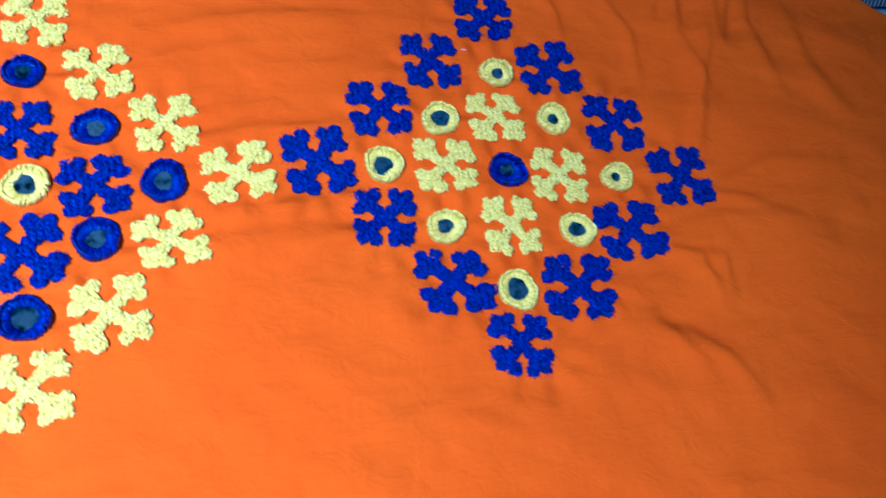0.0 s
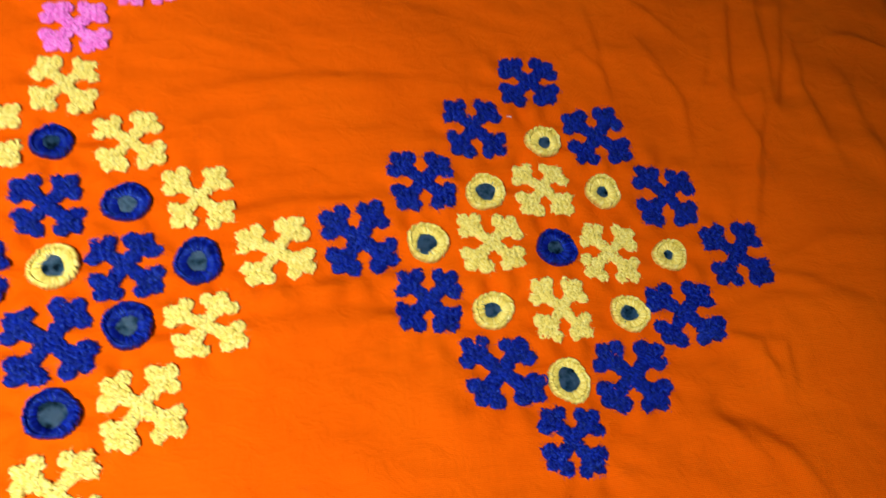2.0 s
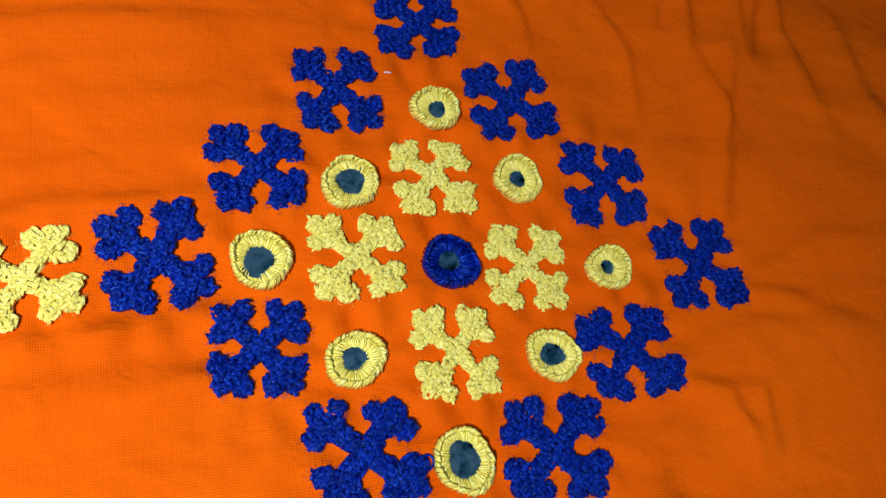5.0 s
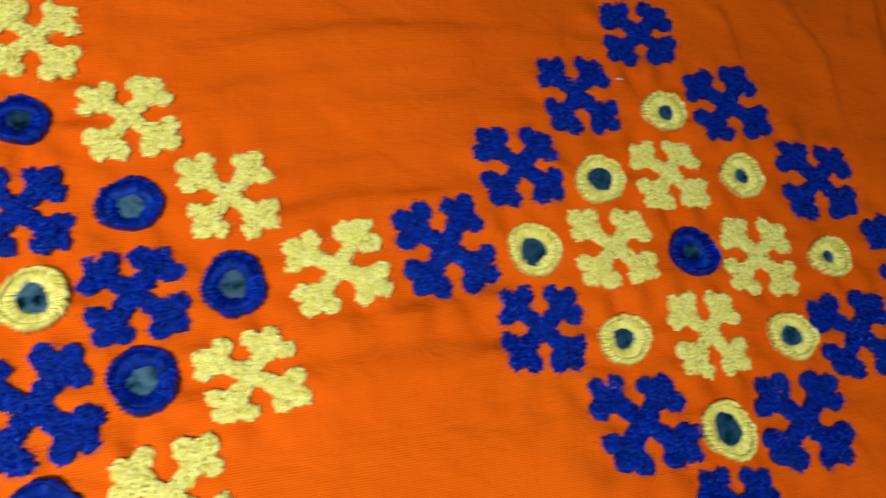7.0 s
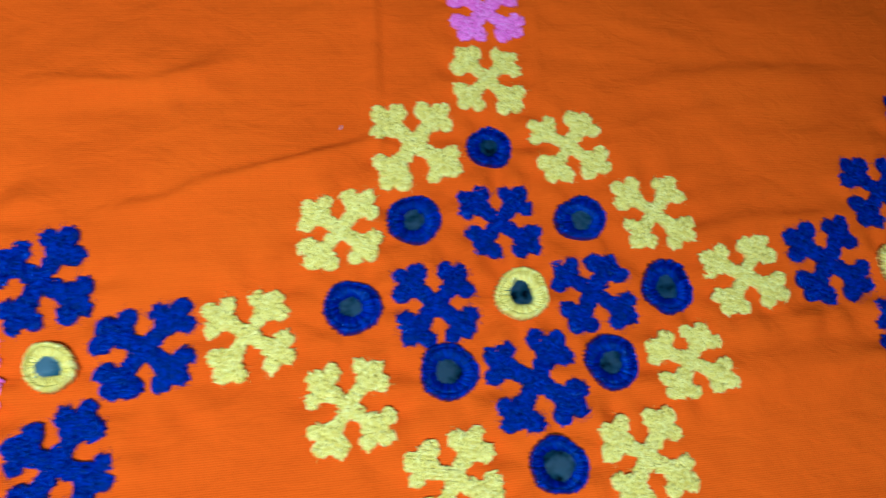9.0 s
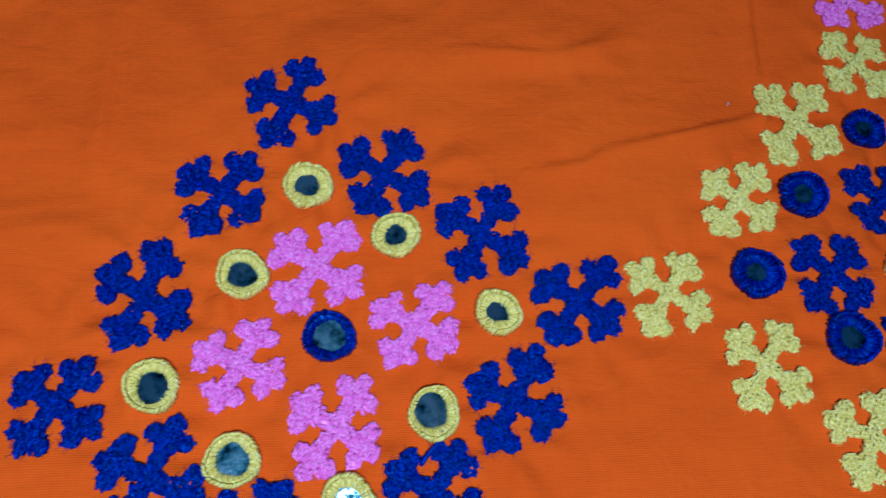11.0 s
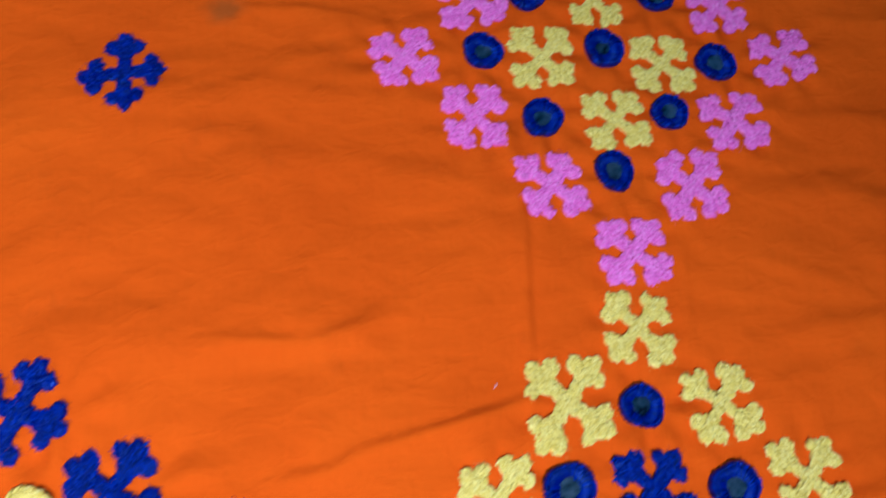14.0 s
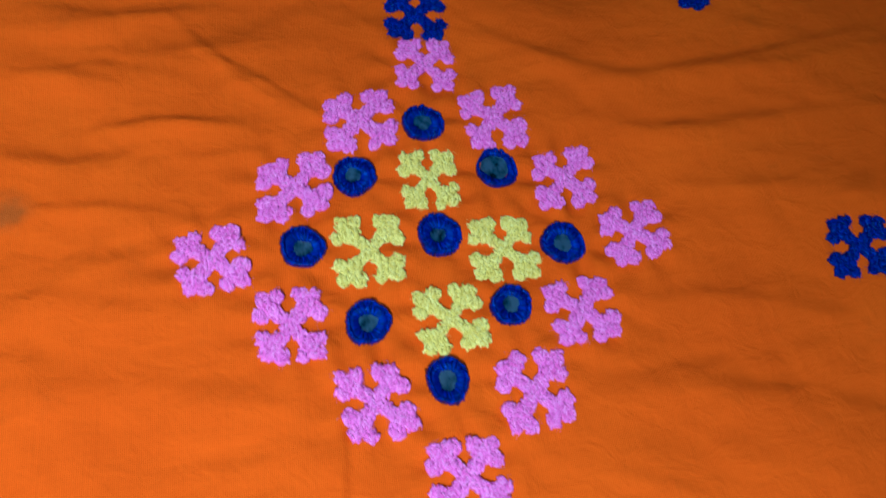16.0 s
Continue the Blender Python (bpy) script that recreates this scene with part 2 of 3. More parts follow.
crease((0.148, 0.305), (0.193, 0.307), (0.25, 0.319), 10, 1.6, 0.5)
crease((0.049, 0.156), (0.097, 0.161), (0.146, 0.161), 10, 0.8, 0.5)
crease((0.04, 0.071), (0.078, 0.076), (0.122, 0.083), 11, 1.2, 0.5)
crease((0.082, 0.042), (0.11, 0.047), (0.129, 0.034), 6, 0.6, 0.5)
crease((0.258, -0.066), (0.293, -0.052), (0.309, -0.067), 7, 1, 0.4)
crease((0.071, 0.029), (0.106, 0.032), (0.142, 0.029), 7, 1.3, 0.5)
crease((0.074, -0.009), (0.105, -0.009), (0.144, -0.006), 8, 1.3, 0.5)
crease((0.091, -0.024), (0.12, -0.022), (0.153, -0.025), 9, 1.3, 0.5)
crease((0.049, 0.09), (0.107, 0.098), (0.173, 0.096), 10, 1.5, 0.5)
crease((0.055, 0.062), (0.098, 0.068), (0.156, 0.064), 9, 1.1, 0.6)
crease((0.281, -0.043), (0.299, -0.05), (0.305, -0.072), 6, 1.6, 0.4)
crease((0.288, -0.034), (0.321, -0.031), (0.361, -0.038), 9, 1.6, 0.5)
crease((0.321, -0.013), (0.353, -0.003), (0.385, -0.007), 9, 1.6, 0.5)
crease((0.285, 0.12), (0.3, 0.082), (0.297, 0.048), 6, 1.3, 0.4)
crease((0.247, 0.118), (0.261, 0.1), (0.262, 0.081), 5, 0.9, 0.4)
crease((0.326, 0.089), (0.332, 0.049), (0.318, 0.011), 8, 1.8, 0.4)
crease((0.246, -0.076), (0.278, -0.087), (0.314, -0.108), 12, 1.6, 0.5)
crease((-0.128, 0.284), (-0.101, 0.286), (-0.068, 0.281), 7, 1.6, 0.4)
crease((-0.151, 0.247), (-0.126, 0.247), (-0.1, 0.242), 7, 1.3, 0.4)
crease((-0.166, 0.271), (-0.142, 0.267), (-0.118, 0.269), 8, 1.3, 0.5)
crease((-0.085, 0.323), (-0.06, 0.305), (-0.037, 0.285), 6, 1.3, 0.4)
crease((-0.16, 0.345), (-0.126, 0.341), (-0.082, 0.347), 9, 1.5, 0.5)
crease((-0.157, 0.309), (-0.13, 0.314), (-0.094, 0.307), 9, 1.2, 0.5)
crease((0.093, 0.303), (0.149, 0.308), (0.243, 0.326), 10, 2, 0.5)
crease((0.103, 0.275), (0.154, 0.277), (0.233, 0.282), 9, 1.6, 0.5)
crease((0.113, 0.247), (0.155, 0.242), (0.202, 0.246), 9, 1.2, 0.5)
crease((-0.144, 0.208), (-0.112, 0.201), (-0.074, 0.202), 11, 1.2, 0.5)
crease((-0.153, 0.175), (-0.107, 0.172), (-0.054, 0.159), 12, 1.3, 0.5)
crease((0.062, 0.155), (0.114, 0.152), (0.174, 0.14), 12, 1.4, 0.5)
crease((0.084, 0.191), (0.12, 0.193), (0.164, 0.184), 9, 1, 0.5)

RIPPLES = [(random.uniform(36, 88), random.uniform(-0.45, 0.45), random.uniform(0, 6.28), random.uniform(0.0006, 0.0013)) for _ in range(7)]
SOFT = [(random.uniform(9, 34), random.uniform(0, 6.28), random.uniform(0, 6.28)) for _ in range(16)]


def lie(x, y):
    """Height of the cloth at x, y (arrays)."""
    x, y = np.asarray(x, float), np.asarray(y, float)
    z = np.zeros(np.broadcast(x, y).shape) + 0.0004
    for k, way, ph in SOFT:
        z = z + 0.011 / k * np.sin(k * (x * math.cos(way) + y * math.sin(way)) + ph + 0.6 * np.sin(11 * x - 7 * y + ph))
    # long shallow folds, mostly across the cloth
    for k, tilt, ph, amp in RIPPLES:
        mask = 0.5 + 0.5 * np.sin(8 * x * math.cos(3 * ph) + 13 * y * math.sin(5 * ph) + 2 * ph)
        z = z + amp * mask**1.5 * np.exp(-((np.sin(0.5 * (k * (y + tilt * x + 0.014 * np.sin(15 * x + ph) + 0.005 * np.sin(37 * x + 2 * ph)) + ph)) / 0.36) ** 2))
    # fine puckers that mostly run along the weft
    z = z + 0.00006 * np.sin(150 * y + 22 * x + 3 * np.sin(17 * x + 5 * y)) * (0.5 + 0.5 * np.sin(13 * x + 9 * y + 1.0))
    z = z + 0.00008 * np.sin(120 * x - 60 * y + 2.5 * np.sin(21 * y)) * (0.5 + 0.5 * np.sin(16 * x - 12 * y))
    for a, b, c, w, h, sharp in CREASES:
        best, side, along = np.full(z.shape, 9.0), np.ones(z.shape), np.zeros(z.shape)
        for n, (p, q) in enumerate(((a, b), (b, c))):
            dx, dy = q[0] - p[0], q[1] - p[1]
            ln = math.hypot(dx, dy)
            s = ((x - p[0]) * dx + (y - p[1]) * dy) / ln**2
            sc = np.clip(s, 0, 1)
            d = np.hypot(x - p[0] - sc * dx, y - p[1] - sc * dy)
            cr = ((x - p[0]) * dy - (y - p[1]) * dx) / ln
            near = d < best
            best, side, along = np.where(near, d, best), np.where(near, cr, side), np.where(near, (n + sc) / 2, along)
        taper = np.clip(np.sin(np.pi * (0.06 + 0.88 * along)), 0, 1) ** 0.6
        wide = np.where(side > 0, w, w * max(sharp, 0.38))
        z = z + 1.35 * h * taper * np.exp(-((best / wide) ** 2))
    return z


def height(x, y):
    return float(lie(np.array([x]), np.array([y]))[0])


# ---------------------------------------------------------------- builders
def mesh_from(name, verts, faces, material, smooth=True):
    me = bpy.data.meshes.new(name)
    me.from_pydata([tuple(v) for v in verts], [], [tuple(f) for f in faces])
    me.materials.append(material)
    if smooth:
        me.polygons.foreach_set("use_smooth", [True] * len(me.polygons))
    me.update()
    return me


def part(name, me, parent, label=""):
    ob = new(name, me)
    ob.parent = parent
    return tagged(ob, label)


class Pile:
    """Vertices and faces of many small threads, gathered into one mesh."""

    def __init__(self):
        self.v, self.f, self.n = [], [], 0

    def tube(self, pts, radius, sides=5, flat=1.0, taper=0.55):
        """A thread along pts (k x 3), thinner at its ends, with closed tips."""
        pts = np.asarray(pts, float)
        k = len(pts)
        d = np.gradient(pts, axis=0)
        d /= np.linalg.norm(d, axis=1, keepdims=True) + 1e-12
        side = np.cross(d, (0, 0, 1.0))
        side /= np.linalg.norm(side, axis=1, keepdims=True) + 1e-9
        up = np.cross(side, d)
        r = radius * np.where((np.arange(k) == 0) | (np.arange(k) == k - 1), taper, 1.0)
        a = np.arange(sides) * 2 * np.pi / sides
        ring = pts[:, None] + r[:, None, None] * (np.cos(a)[None, :, None] * side[:, None] + flat * np.sin(a)[None, :, None] * up[:, None])
        self.v.append(ring.reshape(-1, 3))
        for i in range(k - 1):
            for j in range(sides):
                p, q = self.n + i * sides + j, self.n + i * sides + (j + 1) % sides
                self.f.append((p, q, q + sides, p + sides))
        self.f.append(tuple(self.n + j for j in range(sides))[::-1])
        self.f.append(tuple(self.n + (k - 1) * sides + j for j in range(sides)))
        self.n += k * sides

    def dome(self, cx, cy, rx, ry, turn, h, segs=14):
        """A low pad of packed thread."""
        v, c, s = [], math.cos(turn), math.sin(turn)
        for q, zz in ((1.0, -0.0006), (0.93, 0.45 * h), (0.62, 0.86 * h)):
            for j in range(segs):
                a = j * 2 * math.pi / segs
                u, w = rx * q * math.cos(a), ry * q * math.sin(a)
                v.append((cx + c * u - s * w, cy + s * u + c * w, zz))
        v.append((cx, cy, h))
        for i in range(2):
            for j in range(segs):
                p, q = self.n + i * segs + j, self.n + i * segs + (j + 1) % segs
                self.f.append((p, q, q + segs, p + segs))
        for j in range(segs):
            self.f.append((self.n + 2 * segs + j, self.n + 2 * segs + (j + 1) % segs, self.n + 3 * segs))
        self.v.append(np.array(v))
        self.n += 3 * segs + 1

    def mesh(self, name, material, origin):
        """The mesh, laid onto the cloth round origin."""
        v = np.concatenate(self.v)
        v[:, 2] += lie(v[:, 0] + origin[0], v[:, 1] + origin[1]) - origin[2]
        return mesh_from(name, v, self.f, material)


def strand(pile, rng, x, y, z, turn, length, radius, arch):
    t = np.array([-0.5, -0.2, 0.2, 0.5])
    bow = rng.uniform(-0.12, 0.12) * length * (1 - (2 * t) ** 2)
    c, s = math.cos(turn), math.sin(turn)
    px, py = x + length * t * c - bow * s, y + length * t * s + bow * c
    lift = z + arch * (1 - (2 * t) ** 2)
    tw = rng.uniform(-0.5, 0.5)
    for side in (-1, 0, 1):  # flat floss of three plies, barely twisted
        o = side * radius * 0.86 * np.cos(1.3 * t + tw)
        pile.tube(np.stack([px - s * o, py + c * o, lift + side * radius * 0.30 * np.sin(1.3 * t + tw)], 1), radius * 0.52, 5, flat=0.9, taper=0.7)


def stitched_cross(x, y, turn, size, material, label, group, seed, squash=1.0, skew=0.0):
    """A four-petalled interlaced cross: each arm swells into a three-lobed petal. size: metres across."""
    rng = random.Random(seed)
    z0 = height(x, y)
    cross = new("embroidered_cross")
    cross.location = (x, y, z0)
    tagged(cross, label, "embroidery", group)
    cell = 0.00140
    waist, lobe = (0.084, 0.098) if material is YELLOW else (0.098, 0.105)
    tc, ts = math.cos(radians(turn)), math.sin(radians(turn))
    petals = []
    for q in range(4):
        a = math.pi / 4 + q * math.pi / 2 + rng.uniform(-0.05, 0.05)
        grow = rng.uniform(0.93, 1.06)
        lobes = [(0.340, 0.0, 0.135), (0.515 * grow, rng.uniform(-0.03, 0.03), 0.098 * rng.uniform(0.85, 1.15)),
                 (0.400 * grow * rng.uniform(0.95, 1.05), 0.162, lobe * rng.uniform(0.85, 1.15)),
                 (0.400 * grow * rng.uniform(0.95, 1.05), -0.162, lobe * rng.uniform(0.85, 1.15)),
                 (0.440, 0.0, 0.120)]
        petals.append((a, lobes))

    def place(u, v):
        """From the cross's own square into the cloth's plane."""
        u, v = (u + skew * v) * size, v * squash * size
        return tc * u - ts * v, ts * u + tc * v

    def inside(u, v, arm):
        a, lobes = arm
        p, r = u * math.cos(a) + v * math.sin(a), -u * math.sin(a) + v * math.cos(a)
        d = max(lr - math.hypot(p - lp, r - ls) for lp, ls, lr in lobes)
        neck = waist - abs(r) if 0 < p < 0.30 else -1
        return max(d, neck)

    piles = [Pile() for _ in range(5)]
    for arm, pile in zip(petals, piles):
        a, lobes = arm
        for lp, ls, lr in lobes:
            cu, cv = lp * math.cos(a) - ls * math.sin(a), lp * math.sin(a) + ls * math.cos(a)
            px, py = place(cu, cv)
            pile.dome(px, py, lr * size * 0.97, lr * size * 0.97 * squash, radians(turn), 0.0010)
        px, py = place(0.20 * math.cos(a), 0.20 * math.sin(a))
        pile.dome(px, py, 0.17 * size, 0.9 * waist * size, a + radians(turn), 0.0008)
        for lp, ls, lr in lobes[1:4]:  # thread ends that stand out at the tips of the lobes
            for k in range(rng.choice((0, 1, 1))):
                w = rng.uniform(-0.6, 0.6) + math.atan2(ls, lp - 0.36)
                ep, es = lp + lr * 0.95 * math.cos(w), ls + lr * 0.95 * math.sin(w)
                px, py = place(ep * math.cos(a) - es * math.sin(a), ep * math.sin(a) + es * math.cos(a))
                strand(pile, rng, px, py, 0.0005, a + w + radians(turn), 0.0021, 0.00042, 0.0003)
    px, py = place(0, 0)
    piles[4].dome(px, py, 0.115 * size, 0.115 * size * squash, radians(turn), 0.0009)
    n = int(size / cell * 0.66) + 1
    for i in range(-n, n + 1):
        for j in range(-n, n + 1):
            u = (i + 0.5 * (j % 2) + rng.uniform(-0.22, 0.22)) * cell / size
            v = (j + rng.uniform(-0.22, 0.22)) * cell * 0.9 / size
            if abs(u) + abs(v) < 0.13:
                k, d = 4, 0.10
            else:
                ds = [inside(u, v, arm) for arm in petals]
                k = max(range(4), key=lambda g: ds[g])
                d = ds[k]
            if d < 0.004:
                continue
            px, py = place(u, v)
            base = 0.0005 + 0.0007 * min(1.0, max(0.0, d) / 0.07)
            weave = (math.pi / 4 if (i + j) % 2 else -math.pi / 4) + rng.uniform(-0.3, 0.3)
            if k < 4 and d < 0.030:  # border stitches follow the outline
                gu = inside(u + 0.01, v, petals[k]) - inside(u - 0.01, v, petals[k])
                gv = inside(u, v + 0.01, petals[k]) - inside(u, v - 0.01, petals[k])
                weave = math.atan2(gu, -gv) + rng.uniform(-0.4, 0.4)
            strand(piles[k], rng, px, py, base + rng.uniform(-0.00020, 0.00030), weave + radians(turn) + 0.3 * math.sin(9 * u + seed),
                   cell * rng.uniform(1.75, 2.35), cell * rng.uniform(0.27, 0.36), cell * rng.uniform(0.26, 0.44))
    origin = (x, y, z0)
    for k in range(4):
        part("petal", piles[k].mesh("petal", material, origin), cross)
    part("centre_knot", piles[4].mesh("centre_knot", material, origin), cross)
    fuzz = Pile()
    for _ in range(640 if material is BLUE else 170):
        arm = rng.choice(petals)
        lp, ls, lr = rng.choice(arm[1][:4])
        w = rng.uniform(0, 6.28)
        ep, es = lp + lr * math.cos(w), ls + lr * math.sin(w)
        px, py = place(ep * math.cos(arm[0]) - es * math.sin(arm[0]), ep * math.sin(arm[0]) + es * math.cos(arm[0]))
        d, ln, cv = rng.uniform(0, 6.28), rng.uniform(0.0007, 0.0026), rng.uniform(-1.6, 1.6)
        t = np.linspace(0, 1, 4)
        fuzz.tube(np.stack([px + ln * t * np.cos(d + cv * t), py + ln * t * np.sin(d + cv * t), 0.0005 + 0.0007 * np.sin(2.6 * t)], 1), 0.000042, 3)
    tagged(part("fuzz", fuzz.mesh("fuzz", material, origin), cross, "fine fuzz of stray fibres"), kind="stuff")
    return cross


def mirror_ring(x, y, radius, material, label, group, seed, hole=0.5, oval=1.0, lean=0.0, shift=(0.0, 0.0), tip=(0.0, 0.0)):
    """A round mirror held down by a thick buttonhole-stitched rim. hole: the opening's share of the radius."""
    rng = random.Random(seed)
    z0 = height(x, y)
    ring = new("mirror_ornament")
    ring.location = (x, y, z0)
    tagged(ring, label, "mirror", group)
    origin = (x, y, z0)
    w1, w2, w3 = (rng.uniform(0, 6.28) for _ in range(3))
    ca, sa = math.cos(lean), math.sin(lean)

    def outer(a):
        return radius * (1 + 0.035 * math.sin(2 * a + w1) + 0.030 * math.sin(3 * a + w2) + 0.022 * math.sin(5 * a + w3))

    def inner(a):
        return radius * hole * (1 + 0.05 * math.sin(2 * a + w2) + 0.06 * math.sin(3 * a + w3) + 0.03 * math.sin(5 * a + w1))

    def at(a, s, z):
        """A place on the rim: s from the outer edge (0) to the opening (1)."""
        ro, ri = outer(a), inner(a)
        ox, oy = ro * math.cos(a), ro * math.sin(a)
        ix, iy = ri * math.cos(a) + shift[0] * radius, ri * math.sin(a) + shift[1] * radius
        u, v = ox + (ix - ox) * s, (oy + (iy - oy) * s)
        u, v = ca * u + sa * v, -sa * u + ca * v
        v *= oval
        return ca * u - sa * v, sa * u + ca * v, z

    profile = ((0.0, -0.0005), (0.06, 0.0006), (0.18, 0.0015), (0.34, 0.0016), (0.58, 0.0012), (0.84, 0.0008), (1.02, 0.0000))
    # the padded body of the rim
    body, segs = Pile(), 56
    v = [at(j * 2 * math.pi / segs, s, zz) for s, zz in profile for j in range(segs)]
    body.v.append(np.array(v))
    for i in range(len(profile) - 1):
        for j in range(segs):
            p, q = i * segs + j, i * segs + (j + 1) % segs
            body.f.append((p, q, q + segs, p + segs))
    body.n = len(v)
    rim = part("rim", body.mesh("rim", material, origin), ring)
    # fine radial stitches down the inner slope
    wrap, count = Pile(), int(radius * 2 * math.pi / 0.00062)
    for k in range(count):
        a = k * 2 * math.pi / count + rng.uniform(-0.03, 0.03)
        sk, hi = rng.uniform(0.05, 0.30), rng.uniform(-0.00012, 0.00018)
        pts = [at(a + sk * (1 - s), s, zz + 0.0002) for s, zz in ((0.30, 0.0016), (0.56, 0.0013 + hi), (0.84, 0.0009 + hi), (rng.uniform(0.92, 1.08), 0.0003))]
        wrap.tube(pts, radius * 0.032 * rng.uniform(0.7, 1.2), 4)
    part("inner_stitching", wrap.mesh("inner_stitching", material, origin), rim)
    # the knotted ridge along the outside, like a twisted cord
    edge, count = Pile(), int(radius * 2 * math.pi / 0.00150)
    st = 2 * math.pi / count
    for k in range(count):
        a, w = (k + rng.uniform(-0.18, 0.18)) * st, rng.uniform(0.75, 1.25)
        for ply in (-0.16, 0.16):
            pts = [at(a + (ply - 0.62) * st, rng.uniform(-0.09, 0.05), 0.0004), at(a + (ply - 0.25) * st, 0.08, 0.0021 * w), at(a + (ply + 0.2) * st, 0.20, 0.0030 * w), at(a + (ply + 0.6) * st, 0.33, 0.0016)]
            edge.tube(pts, 0.00042 * w, 5, taper=0.8)
    part("knotted_edge", edge.mesh("knotted_edge", material, origin), rim)
    # the glass: a thin disc, tipped a little in its seat
    me, bm = bpy.data.meshes.new("mirror"), bmesh.new()
    bmesh.ops.create_cone(bm, cap_ends=True, segments=28, radius1=radius * 0.70, radius2=radius * 0.69, depth=0.0006)
    bm.to_mesh(me)
    bm.free()
    me.materials.append(GLASS)
    glass = part("mirror", me, ring, "small round silvered mirror")
    glass.matrix_basis = Matrix.Translation((shift[0] * radius, shift[1] * radius * oval, 0.00045)) @ Euler((tip[0], tip[1], 0)).to_matrix().to_4x4() @ Matrix.Diagonal((1, oval, 1, 1)) @ Matrix.Rotation(rng.uniform(0, 6), 4, "Z")
    return ring


# ---------------------------------------------------------------- the room round the cloth
def slab(name, lo, hi, material, label):
    bm = bmesh.new()
    bmesh.ops.create_cube(bm, size=1)
    me = bpy.data.meshes.new(name)
    bm.to_mesh(me)
    bm.free()
    me.materials.append(material)
    ob = new(name, me)
    ob.location = [(a + b) / 2 for a, b in zip(lo, hi)]
    ob.scale = [b - a for a, b in zip(lo, hi)]
    return tagged(ob, label, "wall", kind="structure")


# Out-of-view shell, added to bounce light and give the mirrors something to reflect.
slab("wall_north", (-1.9, 2.0, -0.5), (2.1, 2.1, 2.1), SHELL_BLUE, "unseen blue wall added for the mirrors to reflect")
slab("wall_south", (-1.9, -1.9, -0.5), (2.1, -1.8, 2.1), SHELL_BLUE, "unseen blue wall added for the mirrors to reflect")
slab("wall_east", (2.1, -1.9, -0.5), (2.2, 2.1, 2.1), SHELL_BLUE, "unseen blue wall added for the mirrors to reflect")
slab("wall_west", (-2.0, -1.9, -0.5), (-1.9, 2.1, 2.1), SHELL_BLUE, "unseen blue wall added for the mirrors to reflect")
slab("ceiling", (-2.0, -1.9, 2.1), (2.2, 2.1, 2.2), SHELL_BLUE, "unseen blue ceiling added for the mirrors to reflect")


def grid_sheet(name, xs, ys, zfun, material, edge_drop=0.0):
    X, Y = np.meshgrid(xs, ys)
    X, Y, Z = zfun(X, Y)
    if edge_drop:
        for sl in ((0, slice(None)), (-1, slice(None)), (slice(None), 0), (slice(None), -1)):
            Z[sl] -= edge_drop
    nx, ny = len(xs), len(ys)
    me = bpy.data.meshes.new(name)
    idx = np.arange(nx * ny).reshape(ny, nx)
    f = np.stack([idx[:-1, :-1], idx[:-1, 1:], idx[1:, 1:], idx[1:, :-1]], -1).reshape(-1, 4)
    me.vertices.add(nx * ny)
    me.vertices.foreach_set("co", np.stack([X, Y, Z], -1).ravel())
    me.loops.add(f.size)
    me.loops.foreach_set("vertex_index", f.ravel())
    me.polygons.add(len(f))
    me.polygons.foreach_set("loop_start", np.arange(len(f)) * 4)
    me.polygons.foreach_set("loop_total", np.full(len(f), 4))
    me.update(calc_edges=True)
    me.polygons.foreach_set("use_smooth", np.ones(len(f), bool))
    me.materials.append(material)
    return new(name, me)


def bed(X, Y):
    return X, Y, -0.016 + 0.0015 * np.sin(9 * X + 4 * Y) + 0.001 * np.sin(21 * Y - 6 * X)


sheet = grid_sheet("floor", np.linspace(-1.9, 2.1, 90), np.linspace(-1.8, 2.0, 90), bed, SHEET)
tagged(sheet, "pale blue sheet spread under the orange cloth", "sheet", kind="structure")


def right_hem(Y):
    """The cloth's uneven right edge."""
    return 0.449 + 0.0015 * np.sin(90 * Y) + np.clip(0.106 - Y, 0, 0.05) * 1.2 + 0.005 * np.clip((Y - 0.10) / 0.02, 0, 1)


def spread(X, Y):
    k = np.clip((X - 0.36) / 0.09, 0, 1)
    X = X + k * (right_hem(Y) - 0.45)
    Z = lie(X, Y)
    # small puckers where the stitches pull the cloth
    for px, py, ph in PUCKERS:
        near = (np.abs(X - px) < 0.034) & (np.abs(Y - py) < 0.034)
        dx, dy = X[near] - px, Y[near] - py
        r, a = np.hypot(dx, dy), np.arctan2(dy, dx)
        Z[near] += 0.00085 * np.sin(7 * a + ph) * np.exp(-(((r - 0.0165) / 0.007) ** 2)) - 0.0008 * np.exp(-((r / 0.014) ** 2))
    Z = Z - np.where(k > 0.9, 0.004 * (k - 0.9) * 10, 0)
    return X, Y, Z


PUCKERS = [(0.03 * (i + ci), 0.03 * (j + cj), random.uniform(0, 6.28)) for ci, cj in ((7.15, 0.1), (0.1, 0.25), (-7.05, -0.5), (0.2, 7.45))
           for i in range(-3, 4) for j in range(-3, 4) if abs(i) + abs(j) < 4]
fine_x = np.concatenate([np.linspace(-0.85, -0.37, 40)[:-1], np.linspace(-0.37, 0.45, 520)])
fine_y = np.concatenate([np.linspace(-0.55, -0.19, 34)[:-1], np.linspace(-0.19, 0.37, 360)[:-1], np.linspace(0.37, 0.85, 36)])
cloth = grid_sheet("embroidered_cloth", fine_x, fine_y, spread, COTTON, edge_drop=0.005)
tagged(cloth, "bright orange cotton cloth, creased, spread flat", "cloth")

